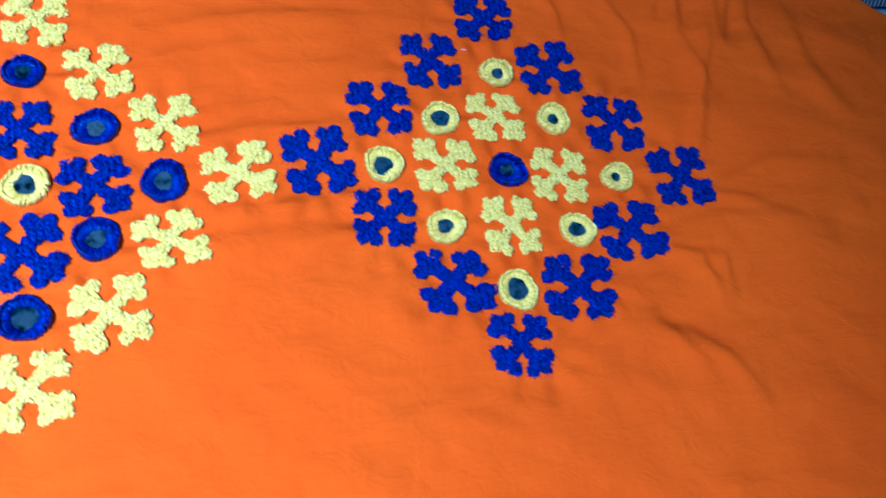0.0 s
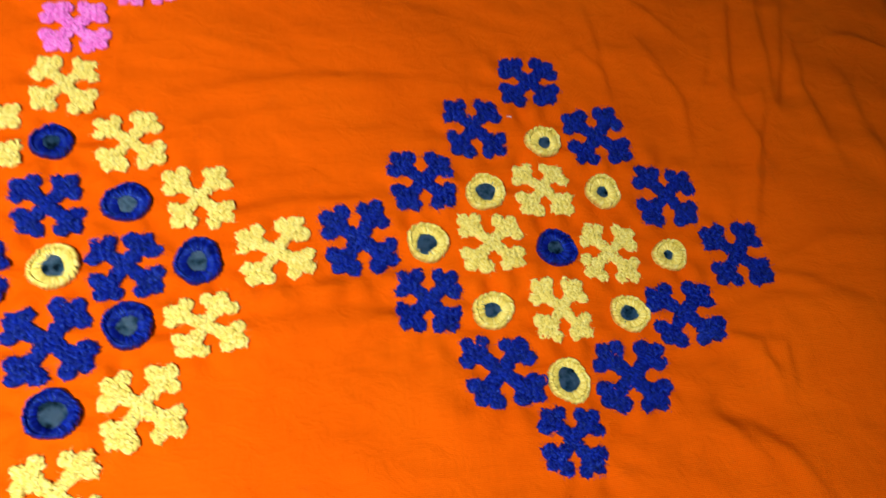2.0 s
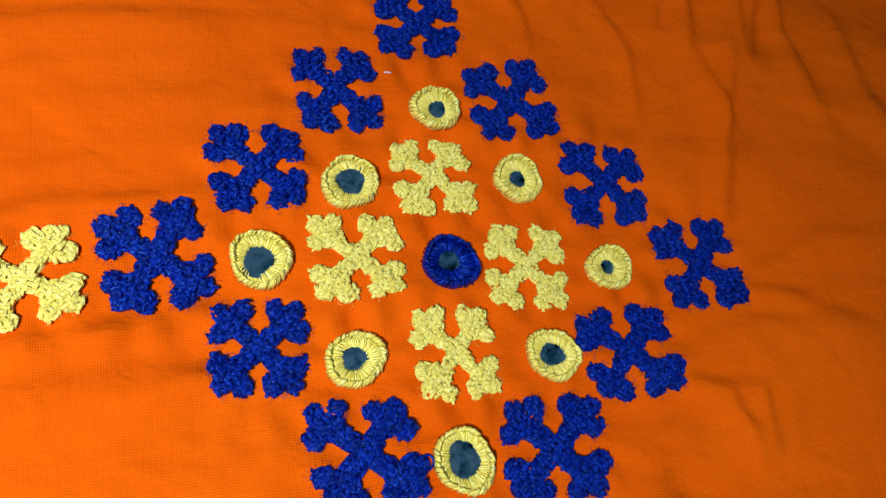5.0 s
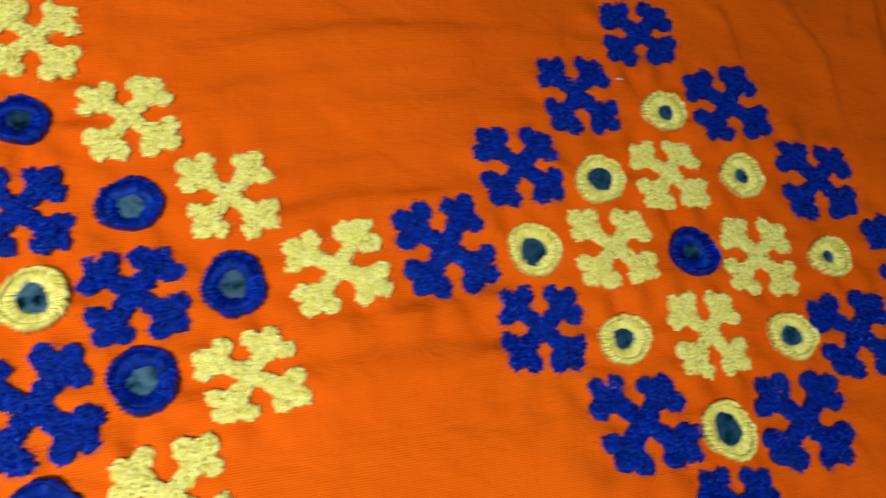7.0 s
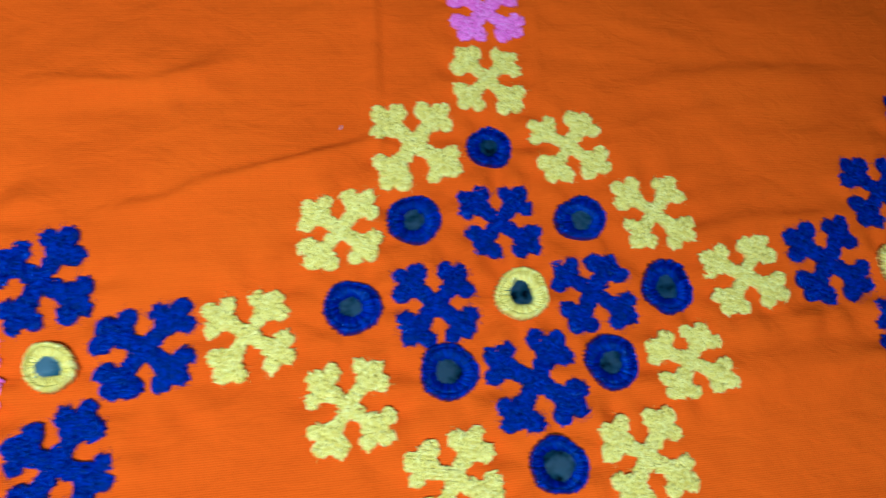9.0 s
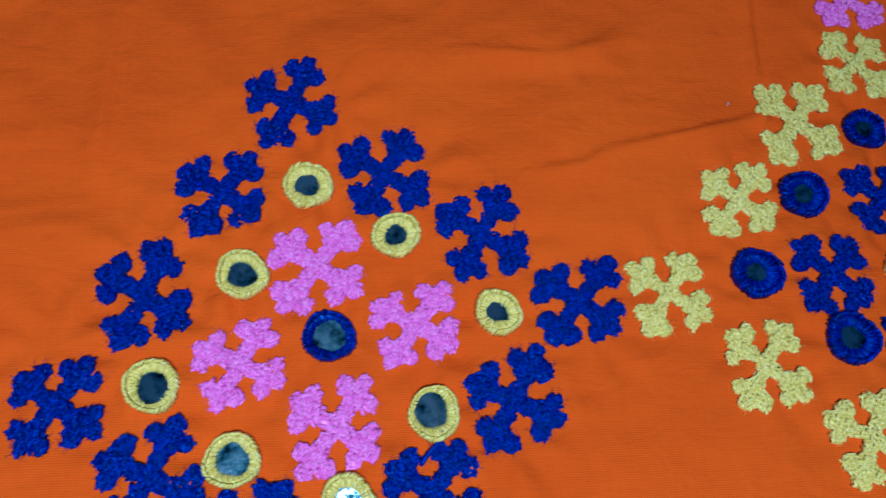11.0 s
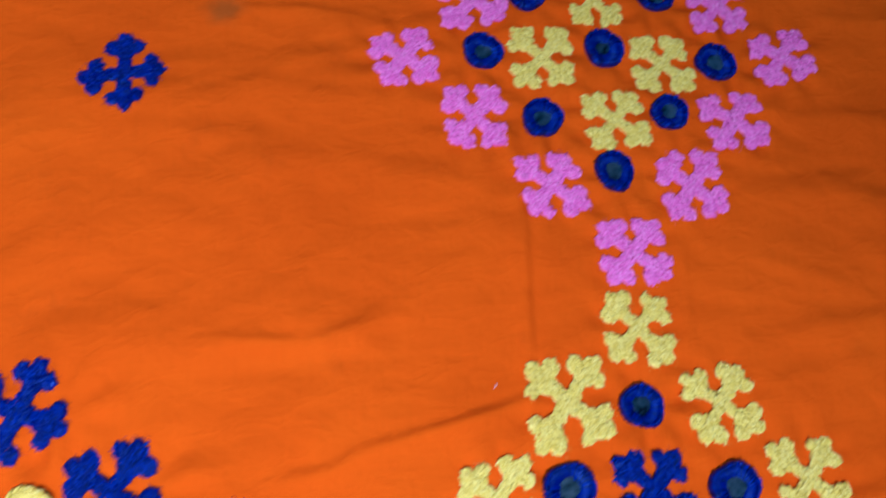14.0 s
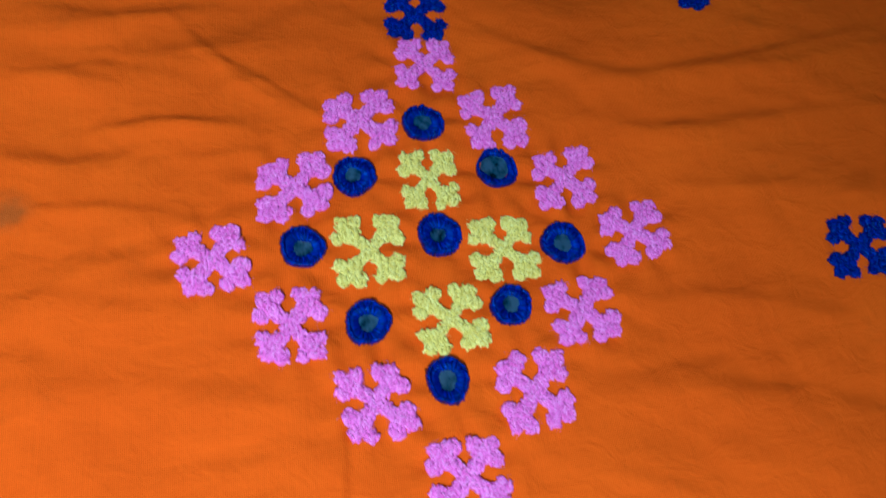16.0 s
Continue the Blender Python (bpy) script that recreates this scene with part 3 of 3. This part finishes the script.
# ---------------------------------------------------------------- the embroidery
P = 0.030
TINT = {"b": (BLUE, "deep blue"), "y": (YELLOW, "pale yellow"), "p": (PINK, "bright pink")}


def diamond(name, cx, cy, outer, inner, rims, heart, rows, shapes, seats):
    """A diamond of crosses and mirrors on a 30 mm lattice; rows: how each of them sits off its lattice place
    (mm, mm) and, for a cross, its turn in degrees, for a mirror its radius in mm; shapes: a cross's size in mm, squash and
    skew; seats: a mirror's opening, oval, lean, shift of the opening and tilt of the glass."""
    group = "diamond of %s crosses" % TINT[outer][1]
    for n, ((i, j), (dx, dy, q)) in enumerate(rows.items()):
        k = abs(i) + abs(j)
        x, y = cx + i * P + dx / 1000, cy + j * P + dy / 1000
        seed = 1000 * ord(name) + 40 * i + j
        if k % 2 == 0:
            mat, word = TINT[heart if k == 0 else rims]
            rng = random.Random(seed)
            hole, oval, lean, sx, sy, ta, tb = seats.get((i, j), (rng.uniform(0.42, 0.48), rng.uniform(0.94, 1.0), rng.uniform(0, 3), 0, 0, rng.uniform(-0.07, 0.07), rng.uniform(-0.07, 0.07)))
            hole *= 0.86 if mat is BLUE and hole < 0.5 else 1.0
            where = "at the diamond's heart" if k == 0 else "between the crosses"
            mirror_ring(x, y, q / 1000, mat, "round mirror in a %s stitched rim %s" % (word, where), group + ", mirrors", seed, hole, oval, lean, (sx, sy), (ta, tb))
        else:
            mat, word = TINT[inner if k == 1 else outer]
            where = "beside the central mirror" if k == 1 else "along the diamond's border"
            size, squash, skew = shapes.get((i, j), (29.5, 1.0, 0.0))
            size *= 1.04 if mat is BLUE else 1.0
            stitched_cross(x, y, q, size / 1000, mat, "%s yarn cross stitched on orange cotton %s" % (word, where), group, seed, squash, skew)


diamond("A", 0.215, 0.004, "b", "y", "y", "b", {
    (-3, 0): (3.0, 8.8, 7),
    (-2, -1): (-0.2, 8.2, -4.5),
    (-2, 0): (2.9, 5.3, 9.2),
    (-2, 1): (5.2, 6.6, -2.3),
    (-1, -2): (-4.1, 4.5, -2.4),
    (-1, -1): (-2.9, 1.5, 9.2),
    (-1, 0): (1.8, 3.5, -2.3),
    (-1, 1): (3.1, -0.7, 9.2),
    (-1, 2): (3.0, 4.4, -1.1),
    (0, -3): (-10.0, 3.0, -8.4),
    (0, -2): (-5.9, -2.2, 8.8),
    (0, -1): (-2.1, -0.3, -2),
    (0, 0): (1.8, -0.7, 9.2),
    (0, 1): (1.0, 0.1, -1.1),
    (0, 2): (6.4, -4.2, 8.6),
    (0, 3): (5.9, 1.1, -3.2),
    (1, -2): (-7.3, -3.1, -3),
    (1, -1): (-1.3, -4.6, 9.2),
    (1, 0): (-3.1, -4.1, -7),
    (1, 1): (0.7, -2.7, 8.7),
    (1, 2): (4.8, -2.1, 4.4),
    (2, -1): (-5.8, -6.8, 0),
    (2, 0): (-3.9, -7.4, 8),
    (2, 1): (1.9, -6.6, -9.3),
    (3, 0): (-1.1, -9.8, -1.1),
}, {
    (-3, 0): (30.0, 1.06, -0.01),
    (-2, -1): (27.9, 1.01, -0.01),
    (-2, 1): (28.6, 1.04, -0.06),
    (-1, -2): (31.5, 0.93, -0.11),
    (-1, 0): (29.8, 0.99, -0.07),
    (-1, 2): (27.5, 1.14, -0.06),
    (0, -3): (26.3, 1.01, -0.06),
    (0, -1): (26.9, 1.11, -0.07),
    (0, 1): (28.0, 0.99, -0.11),
    (0, 3): (29.4, 0.93, -0.03),
    (1, -2): (32.1, 0.95, 0.10),
    (1, 0): (28.8, 1.06, 0.03),
    (1, 2): (30.7, 1.00, -0.01),
    (2, -1): (31.1, 0.91, -0.03),
    (2, 1): (28.5, 1.02, -0.08),
    (3, 0): (27.3, 1.15, -0.07),
}, {
    (-2, 0): (0.46, 1.0, 0.0, -0.04, -0.02, -0.06, 0.04),
    (-1, -1): (0.38, 0.9, 0.6, 0.0, 0.0, 0.1, 0.1),
    (-1, 1): (0.46, 1.0, 0.0, 0.03, 0.0, 0.06, -0.02),
    (0, -2): (0.52, 1.1, 0.1, 0.0, 0.05, -0.04, 0.02),
    (0, 0): (0.4, 1.0, 0.0, -0.05, 0.02, 0.02, 0.02),
    (0, 2): (0.34, 0.95, 0.4, 0.05, -0.12, 0.04, 0.0),
    (1, -1): (0.44, 0.82, -0.5, 0.0, 0.0, 0.08, 0.04),
    (1, 1): (0.32, 0.95, 1.2, 0.0, 0.0, 0.0, 0.04),
    (2, 0): (0.27, 1.0, 0.0, -0.05, 0.0, 0.04, 0.04),
})
diamond("B", 0.003, 0.007, "y", "b", "b", "y", {
    (-3, 0): (-4.0, -6.7, 10.8),
    (-2, -1): (-2.2, -3.4, 9),
    (-2, 0): (1.3, 0.4, 9.8),
    (-2, 1): (-1.0, -1.0, 8.6),
    (-1, -2): (0.6, -0.1, 15.4),
    (-1, -1): (2.5, 5.4, 9.8),
    (-1, 0): (0.8, -0.5, 1.4),
    (-1, 1): (-4.1, 1.9, 9.8),
    (-1, 2): (-0.6, 3.3, 5.8),
    (0, -3): (9.2, 1.3, 8),
    (0, -2): (5.7, 0.9, 9.8),
    (0, -1): (2.4, -0.6, 9.4),
    (0, 0): (2.2, 1.5, 9.8),
    (0, 1): (-1.9, -0.5, -0.4),
    (0, 2): (-2.2, 0.3, 8.7),
    (0, 3): (1.2, 0.6, -4.5),
    (1, -2): (7.3, 0.5, 11),
    (1, -1): (1.0, 4.3, 9.8),
    (1, 0): (-0.9, -0.0, 3.3),
    (1, 1): (-1.0, -0.8, 9.8),
    (1, 2): (-0.6, -0.5, 5.8),
    (2, -1): (0.2, 1.8, 8.8),
    (2, 0): (-2.3, 0.3, 9.8),
    (2, 1): (-1.6, -0.1, 1.8),
    (3, 0): (-0.3, 2.8, 12.2),
}, {
    (-3, 0): (28.4, 1.04, 0.04),
    (-2, -1): (29.2, 1.07, 0.09),
    (-2, 1): (31.3, 0.95, 0.11),
    (-1, -2): (30.3, 1.00, 0.05),
    (-1, 0): (28.2, 1.06, -0.02),
    (-1, 2): (33.5, 1.07, 0.11),
    (0, -3): (29.8, 1.00, 0.00),
    (0, -1): (32.0, 0.98, -0.05),
    (0, 1): (28.0, 1.01, -0.10),
    (0, 3): (29.1, 1.06, -0.05),
    (1, -2): (31.1, 1.03, 0.06),
    (1, 0): (29.1, 0.98, -0.08),
    (1, 2): (29.2, 1.00, -0.04),
    (2, -1): (29.7, 0.90, -0.13),
    (2, 1): (28.0, 1.03, -0.08),
    (3, 0): (31.8, 0.88, 0.05),
}, {
    (-2, 0): (0.42, 1.0, 0.0, -0.05, 0.05, -0.04, 0.02),
    (-1, -1): (0.48, 1.05, 0.0, 0.0, 0.0, -0.04, 0.04),
    (-1, 1): (0.45, 0.97, 0.3, 0.0, 0.0, 0.02, 0.02),
    (0, -2): (0.5, 1.0, 0.0, 0.0, 0.0, -0.06, -0.04),
    (0, 0): (0.42, 1.0, 0.0, 0.02, -0.03, 0.08, 0.08),
    (0, 2): (0.45, 0.97, 0.3, 0.0, 0.0, 0.02, 0.02),
    (1, -1): (0.46, 1.0, 0.0, 0.0, -0.05, 0.02, 0.02),
    (1, 1): (0.44, 0.9, 0.0, 0.05, -0.12, 0.12, 0.02),
    (2, 0): (0.46, 1.05, 0.0, 0.0, -0.05, 0.06, 0.02),
})
diamond("C", -0.2115, -0.0159, "b", "p", "y", "b", {
    (-3, 0): (4.7, -17.5, 11.3),
    (-2, -1): (4.6, -10.5, 20.1),
    (-2, 0): (3.6, -12.2, 8.8),
    (-2, 1): (-1.8, -11.8, 20.5),
    (-1, -2): (8.0, 1.0, 16),
    (-1, -1): (-0.1, -6.4, 8.8),
    (-1, 0): (0.9, -5.7, 20.9),
    (-1, 1): (0.5, -4.6, 8.8),
    (-1, 2): (-7.8, -3.9, 15.8),
    (0, -3): (10.0, 2.0, 9),
    (0, -2): (6.0, 9.8, 8.8),
    (0, -1): (2.1, 3.0, 12.1),
    (0, 0): (0.0, 3.1, 8.8),
    (0, 1): (-4.2, -2.0, 12.5),
    (0, 2): (-7.7, -1.3, 8.8),
    (0, 3): (-14.3, 2.5, 25.6),
    (1, -2): (3.6, 10.9, 14),
    (1, -1): (4.6, 6.3, 8.8),
    (1, 0): (-0.5, 6.5, 12.8),
    (1, 1): (-6.5, 9.2, 8.8),
    (1, 2): (-9.9, 2.8, 13.2),
    (2, -1): (1.5, 9.5, 18.9),
    (2, 0): (-1.7, 10.2, 8.8),
    (2, 1): (-5.8, 9.0, 13.4),
    (3, 0): (-2.9, 13.2, 9.3),
}, {
    (-3, 0): (27.0, 1.02, 0.10),
    (-2, -1): (30.3, 0.95, 0.08),
    (-2, 1): (29.1, 1.15, 0.09),
    (-1, -2): (29.8, 1.00, 0.00),
    (-1, 0): (28.1, 0.94, 0.05),
    (-1, 2): (28.7, 0.99, 0.13),
    (0, -3): (29.8, 1.00, 0.00),
    (0, -1): (28.6, 1.07, 0.10),
    (0, 1): (31.0, 0.95, 0.10),
    (0, 3): (29.4, 1.03, 0.14),
    (1, -2): (30.3, 1.00, 0.05),
    (1, 0): (29.2, 0.94, 0.05),
    (1, 2): (28.7, 1.11, -0.05),
    (2, -1): (30.2, 1.00, 0.07),
    (2, 1): (29.6, 1.08, 0.01),
    (3, 0): (31.9, 0.86, 0.11),
}, {
    (-2, 0): (0.54, 1.0, 0.0, 0.0, 0.0, -0.12, -0.06),
    (-1, -1): (0.56, 1.0, 0.0, 0.0, 0.03, 0.0, 0.0),
    (-1, 1): (0.52, 1.0, 0.0, 0.0, 0.0, -0.04, 0.02),
    (0, -2): (0.45, 0.97, 0.3, 0.0, 0.0, 0.06, -0.06),
    (0, 0): (0.58, 1.0, 0.0, 0.0, 0.0, 0.04, -0.08),
    (0, 2): (0.46, 1.0, 0.0, 0.0, 0.0, 0.04, 0.04),
    (1, -1): (0.62, 1.0, 0.0, -0.08, 0.1, 0.09, 0.1),
    (1, 1): (0.44, 0.92, 0.0, 0.0, 0.0, 0.0, 0.0),
    (2, 0): (0.42, 0.85, -0.6, 0.0, 0.0, 0.04, 0.1),
})
diamond("D", 0.0067, 0.2222, "p", "y", "b", "b", {
    (-3, 0): (0.6, -1.6, 7),
    (-2, -1): (-0.8, -0.3, -1.3),
    (-2, 0): (5.3, 1.9, 8.9),
    (-2, 1): (3.4, -0.4, 9.7),
    (-1, -2): (-0.8, -2.4, 3.8),
    (-1, -1): (-1.3, -1.0, 8.7),
    (-1, 0): (1.6, -0.8, 1.9),
    (-1, 1): (-1.7, 3.4, 9.3),
    (-1, 2): (2.8, 1.6, 8.7),
    (0, -3): (0.4, -2.4, 2.5),
    (0, -2): (-2.8, 3.7, 7.9),
    (0, -1): (1.5, -1.7, 5.4),
    (0, 0): (1.3, 4.9, 9.3),
    (0, 1): (-0.2, 0.8, 2.7),
    (0, 2): (0.4, -0.9, 9.3),
    (0, 3): (5.4, 2.3, -6),
    (1, -2): (0.9, -3.6, 6.3),
    (1, -1): (-3.0, 2.4, 8.6),
    (1, 0): (-2.3, -2.5, 1.4),
    (1, 1): (0.4, 5.2, 9.3),
    (1, 2): (2.9, 1.3, 9.9),
    (2, -1): (-3.9, -2.0, 6.9),
    (2, 0): (-5.9, -1.1, 9.3),
    (2, 1): (0.5, -0.3, 8),
    (3, 0): (-3.2, 1.8, 13),
}, {
    (-3, 0): (29.1, 0.98, -0.03),
    (-2, -1): (27.4, 1.13, -0.06),
    (-2, 1): (31.1, 0.97, 0.17),
    (-1, -2): (27.7, 1.03, -0.12),
    (-1, 0): (29.5, 1.04, 0.04),
    (-1, 2): (32.2, 0.97, 0.16),
    (0, -3): (30.2, 0.95, -0.04),
    (0, -1): (29.4, 0.98, -0.02),
    (0, 1): (25.5, 1.16, 0.08),
    (0, 3): (27.5, 1.08, -0.02),
    (1, -2): (30.1, 1.07, 0.02),
    (1, 0): (29.3, 0.99, -0.02),
    (1, 2): (29.9, 1.11, 0.10),
    (2, -1): (29.6, 0.98, -0.01),
    (2, 1): (29.5, 0.97, 0.18),
    (3, 0): (30.4, 0.89, 0.05),
}, {
    (-2, 0): (0.44, 0.95, 0.0, 0.0, -0.05, 0.02, 0.02),
    (-1, -1): (0.44, 1.05, 0.0, 0.0, 0.0, 0.02, 0.02),
    (-1, 1): (0.38, 0.95, 0.0, -0.03, 0.0, 0.06, 0.04),
    (0, -2): (0.46, 1.22, 0.2, 0.0, 0.0, 0.0, 0.02),
    (0, 0): (0.38, 1.0, 0.0, -0.05, 0.0, 0.06, 0.06),
    (0, 2): (0.45, 0.97, 0.3, 0.0, 0.0, 0.02, 0.02),
    (1, -1): (0.42, 1.0, 0.0, 0.0, 0.03, 0.04, 0.0),
    (1, 1): (0.66, 0.92, -0.4, -0.08, 0.12, 0.02, -0.02),
    (2, 0): (0.46, 1.0, 0.0, 0.0, 0.0, 0.04, 0.02),
})
for sx, sy, turn, size, squash, skew in [(-0.1995, 0.2146, 53, 31.5, 0.93, 0.06), (0.1968, 0.2104, -1, 29.7, 0.96, 0.1), (0.0107, 0.343, -3, 29, 1, 0), (0.154, 0.361, 45, 30, 1, 0)]:
    stitched_cross(sx, sy, turn, size / 1000, BLUE, "single deep blue yarn cross on plain orange cotton", "scattered blue crosses", int(9000 + 1000 * sx + 77 * sy), squash, skew)

# ---------------------------------------------------------------- small things


def lying_thread(name, pts, radius, material, label, category):
    """A bit of thread lying on the cloth along pts (metres)."""
    p = Pile()
    q = [np.array(pts[max(0, min(len(pts) - 1, k))], float) for k in range(-1, len(pts) + 1)]
    path = []
    for k in range(1, len(q) - 2):
        for t in (0, 0.25, 0.5, 0.75):
            path.append(0.5 * (2 * q[k] + (q[k + 1] - q[k - 1]) * t + (2 * q[k - 1] - 5 * q[k] + 4 * q[k + 1] - q[k + 2]) * t * t + (3 * q[k] - q[k - 1] - 3 * q[k + 1] + q[k + 2]) * t**3))
    x, y = float(pts[0][0]), float(pts[0][1])
    z0 = height(x, y)
    p.tube(np.array([(a[0] - x, a[1] - y, 0.0006 + (a[2] if len(a) > 2 else 0)) for a in path]), radius, 6)
    ob = new(name, p.mesh(name, material, (x, y, z0)))
    ob.location = (x, y, z0)
    return tagged(ob, label, category)


lying_thread("loose_thread", ((-0.1735, -0.0435), (-0.1761, -0.0492), (-0.1797, -0.0528), (-0.1825, -0.0570)), 0.0009, BLUE, "loose end of deep blue yarn crossing a mirror's rim", "thread")
lying_thread("thread_loop", ((0.1955, -0.0580), (0.1968, -0.0555), (0.1990, -0.0548), (0.2002, -0.0570), (0.1985, -0.0590), (0.1966, -0.0585)), 0.0004, BLUE, "small loose loop of deep blue yarn", "thread")
lying_thread("lint", ((0.2055, 0.0745), (0.2069, 0.0746), (0.2085, 0.0742)), 0.00035, LINT, "scrap of pale lint on the orange cloth", "lint")
lying_thread("lint", ((-0.0558, 0.0765), (-0.0552, 0.0773), (-0.0549, 0.0786)), 0.0002, LINT, "fine pale fibre lying on the orange cloth", "lint")

denim_piece = grid_sheet("denim_cloth", np.linspace(0.425, 0.62, 40), np.linspace(0.111, 0.34, 40),
                         lambda X, Y: (X, Y, -0.011 + 0.0012 * np.sin(40 * X + 12 * Y)), DENIM, edge_drop=0.003)
tagged(denim_piece, "dark blue denim lying under the orange cloth", "denim")
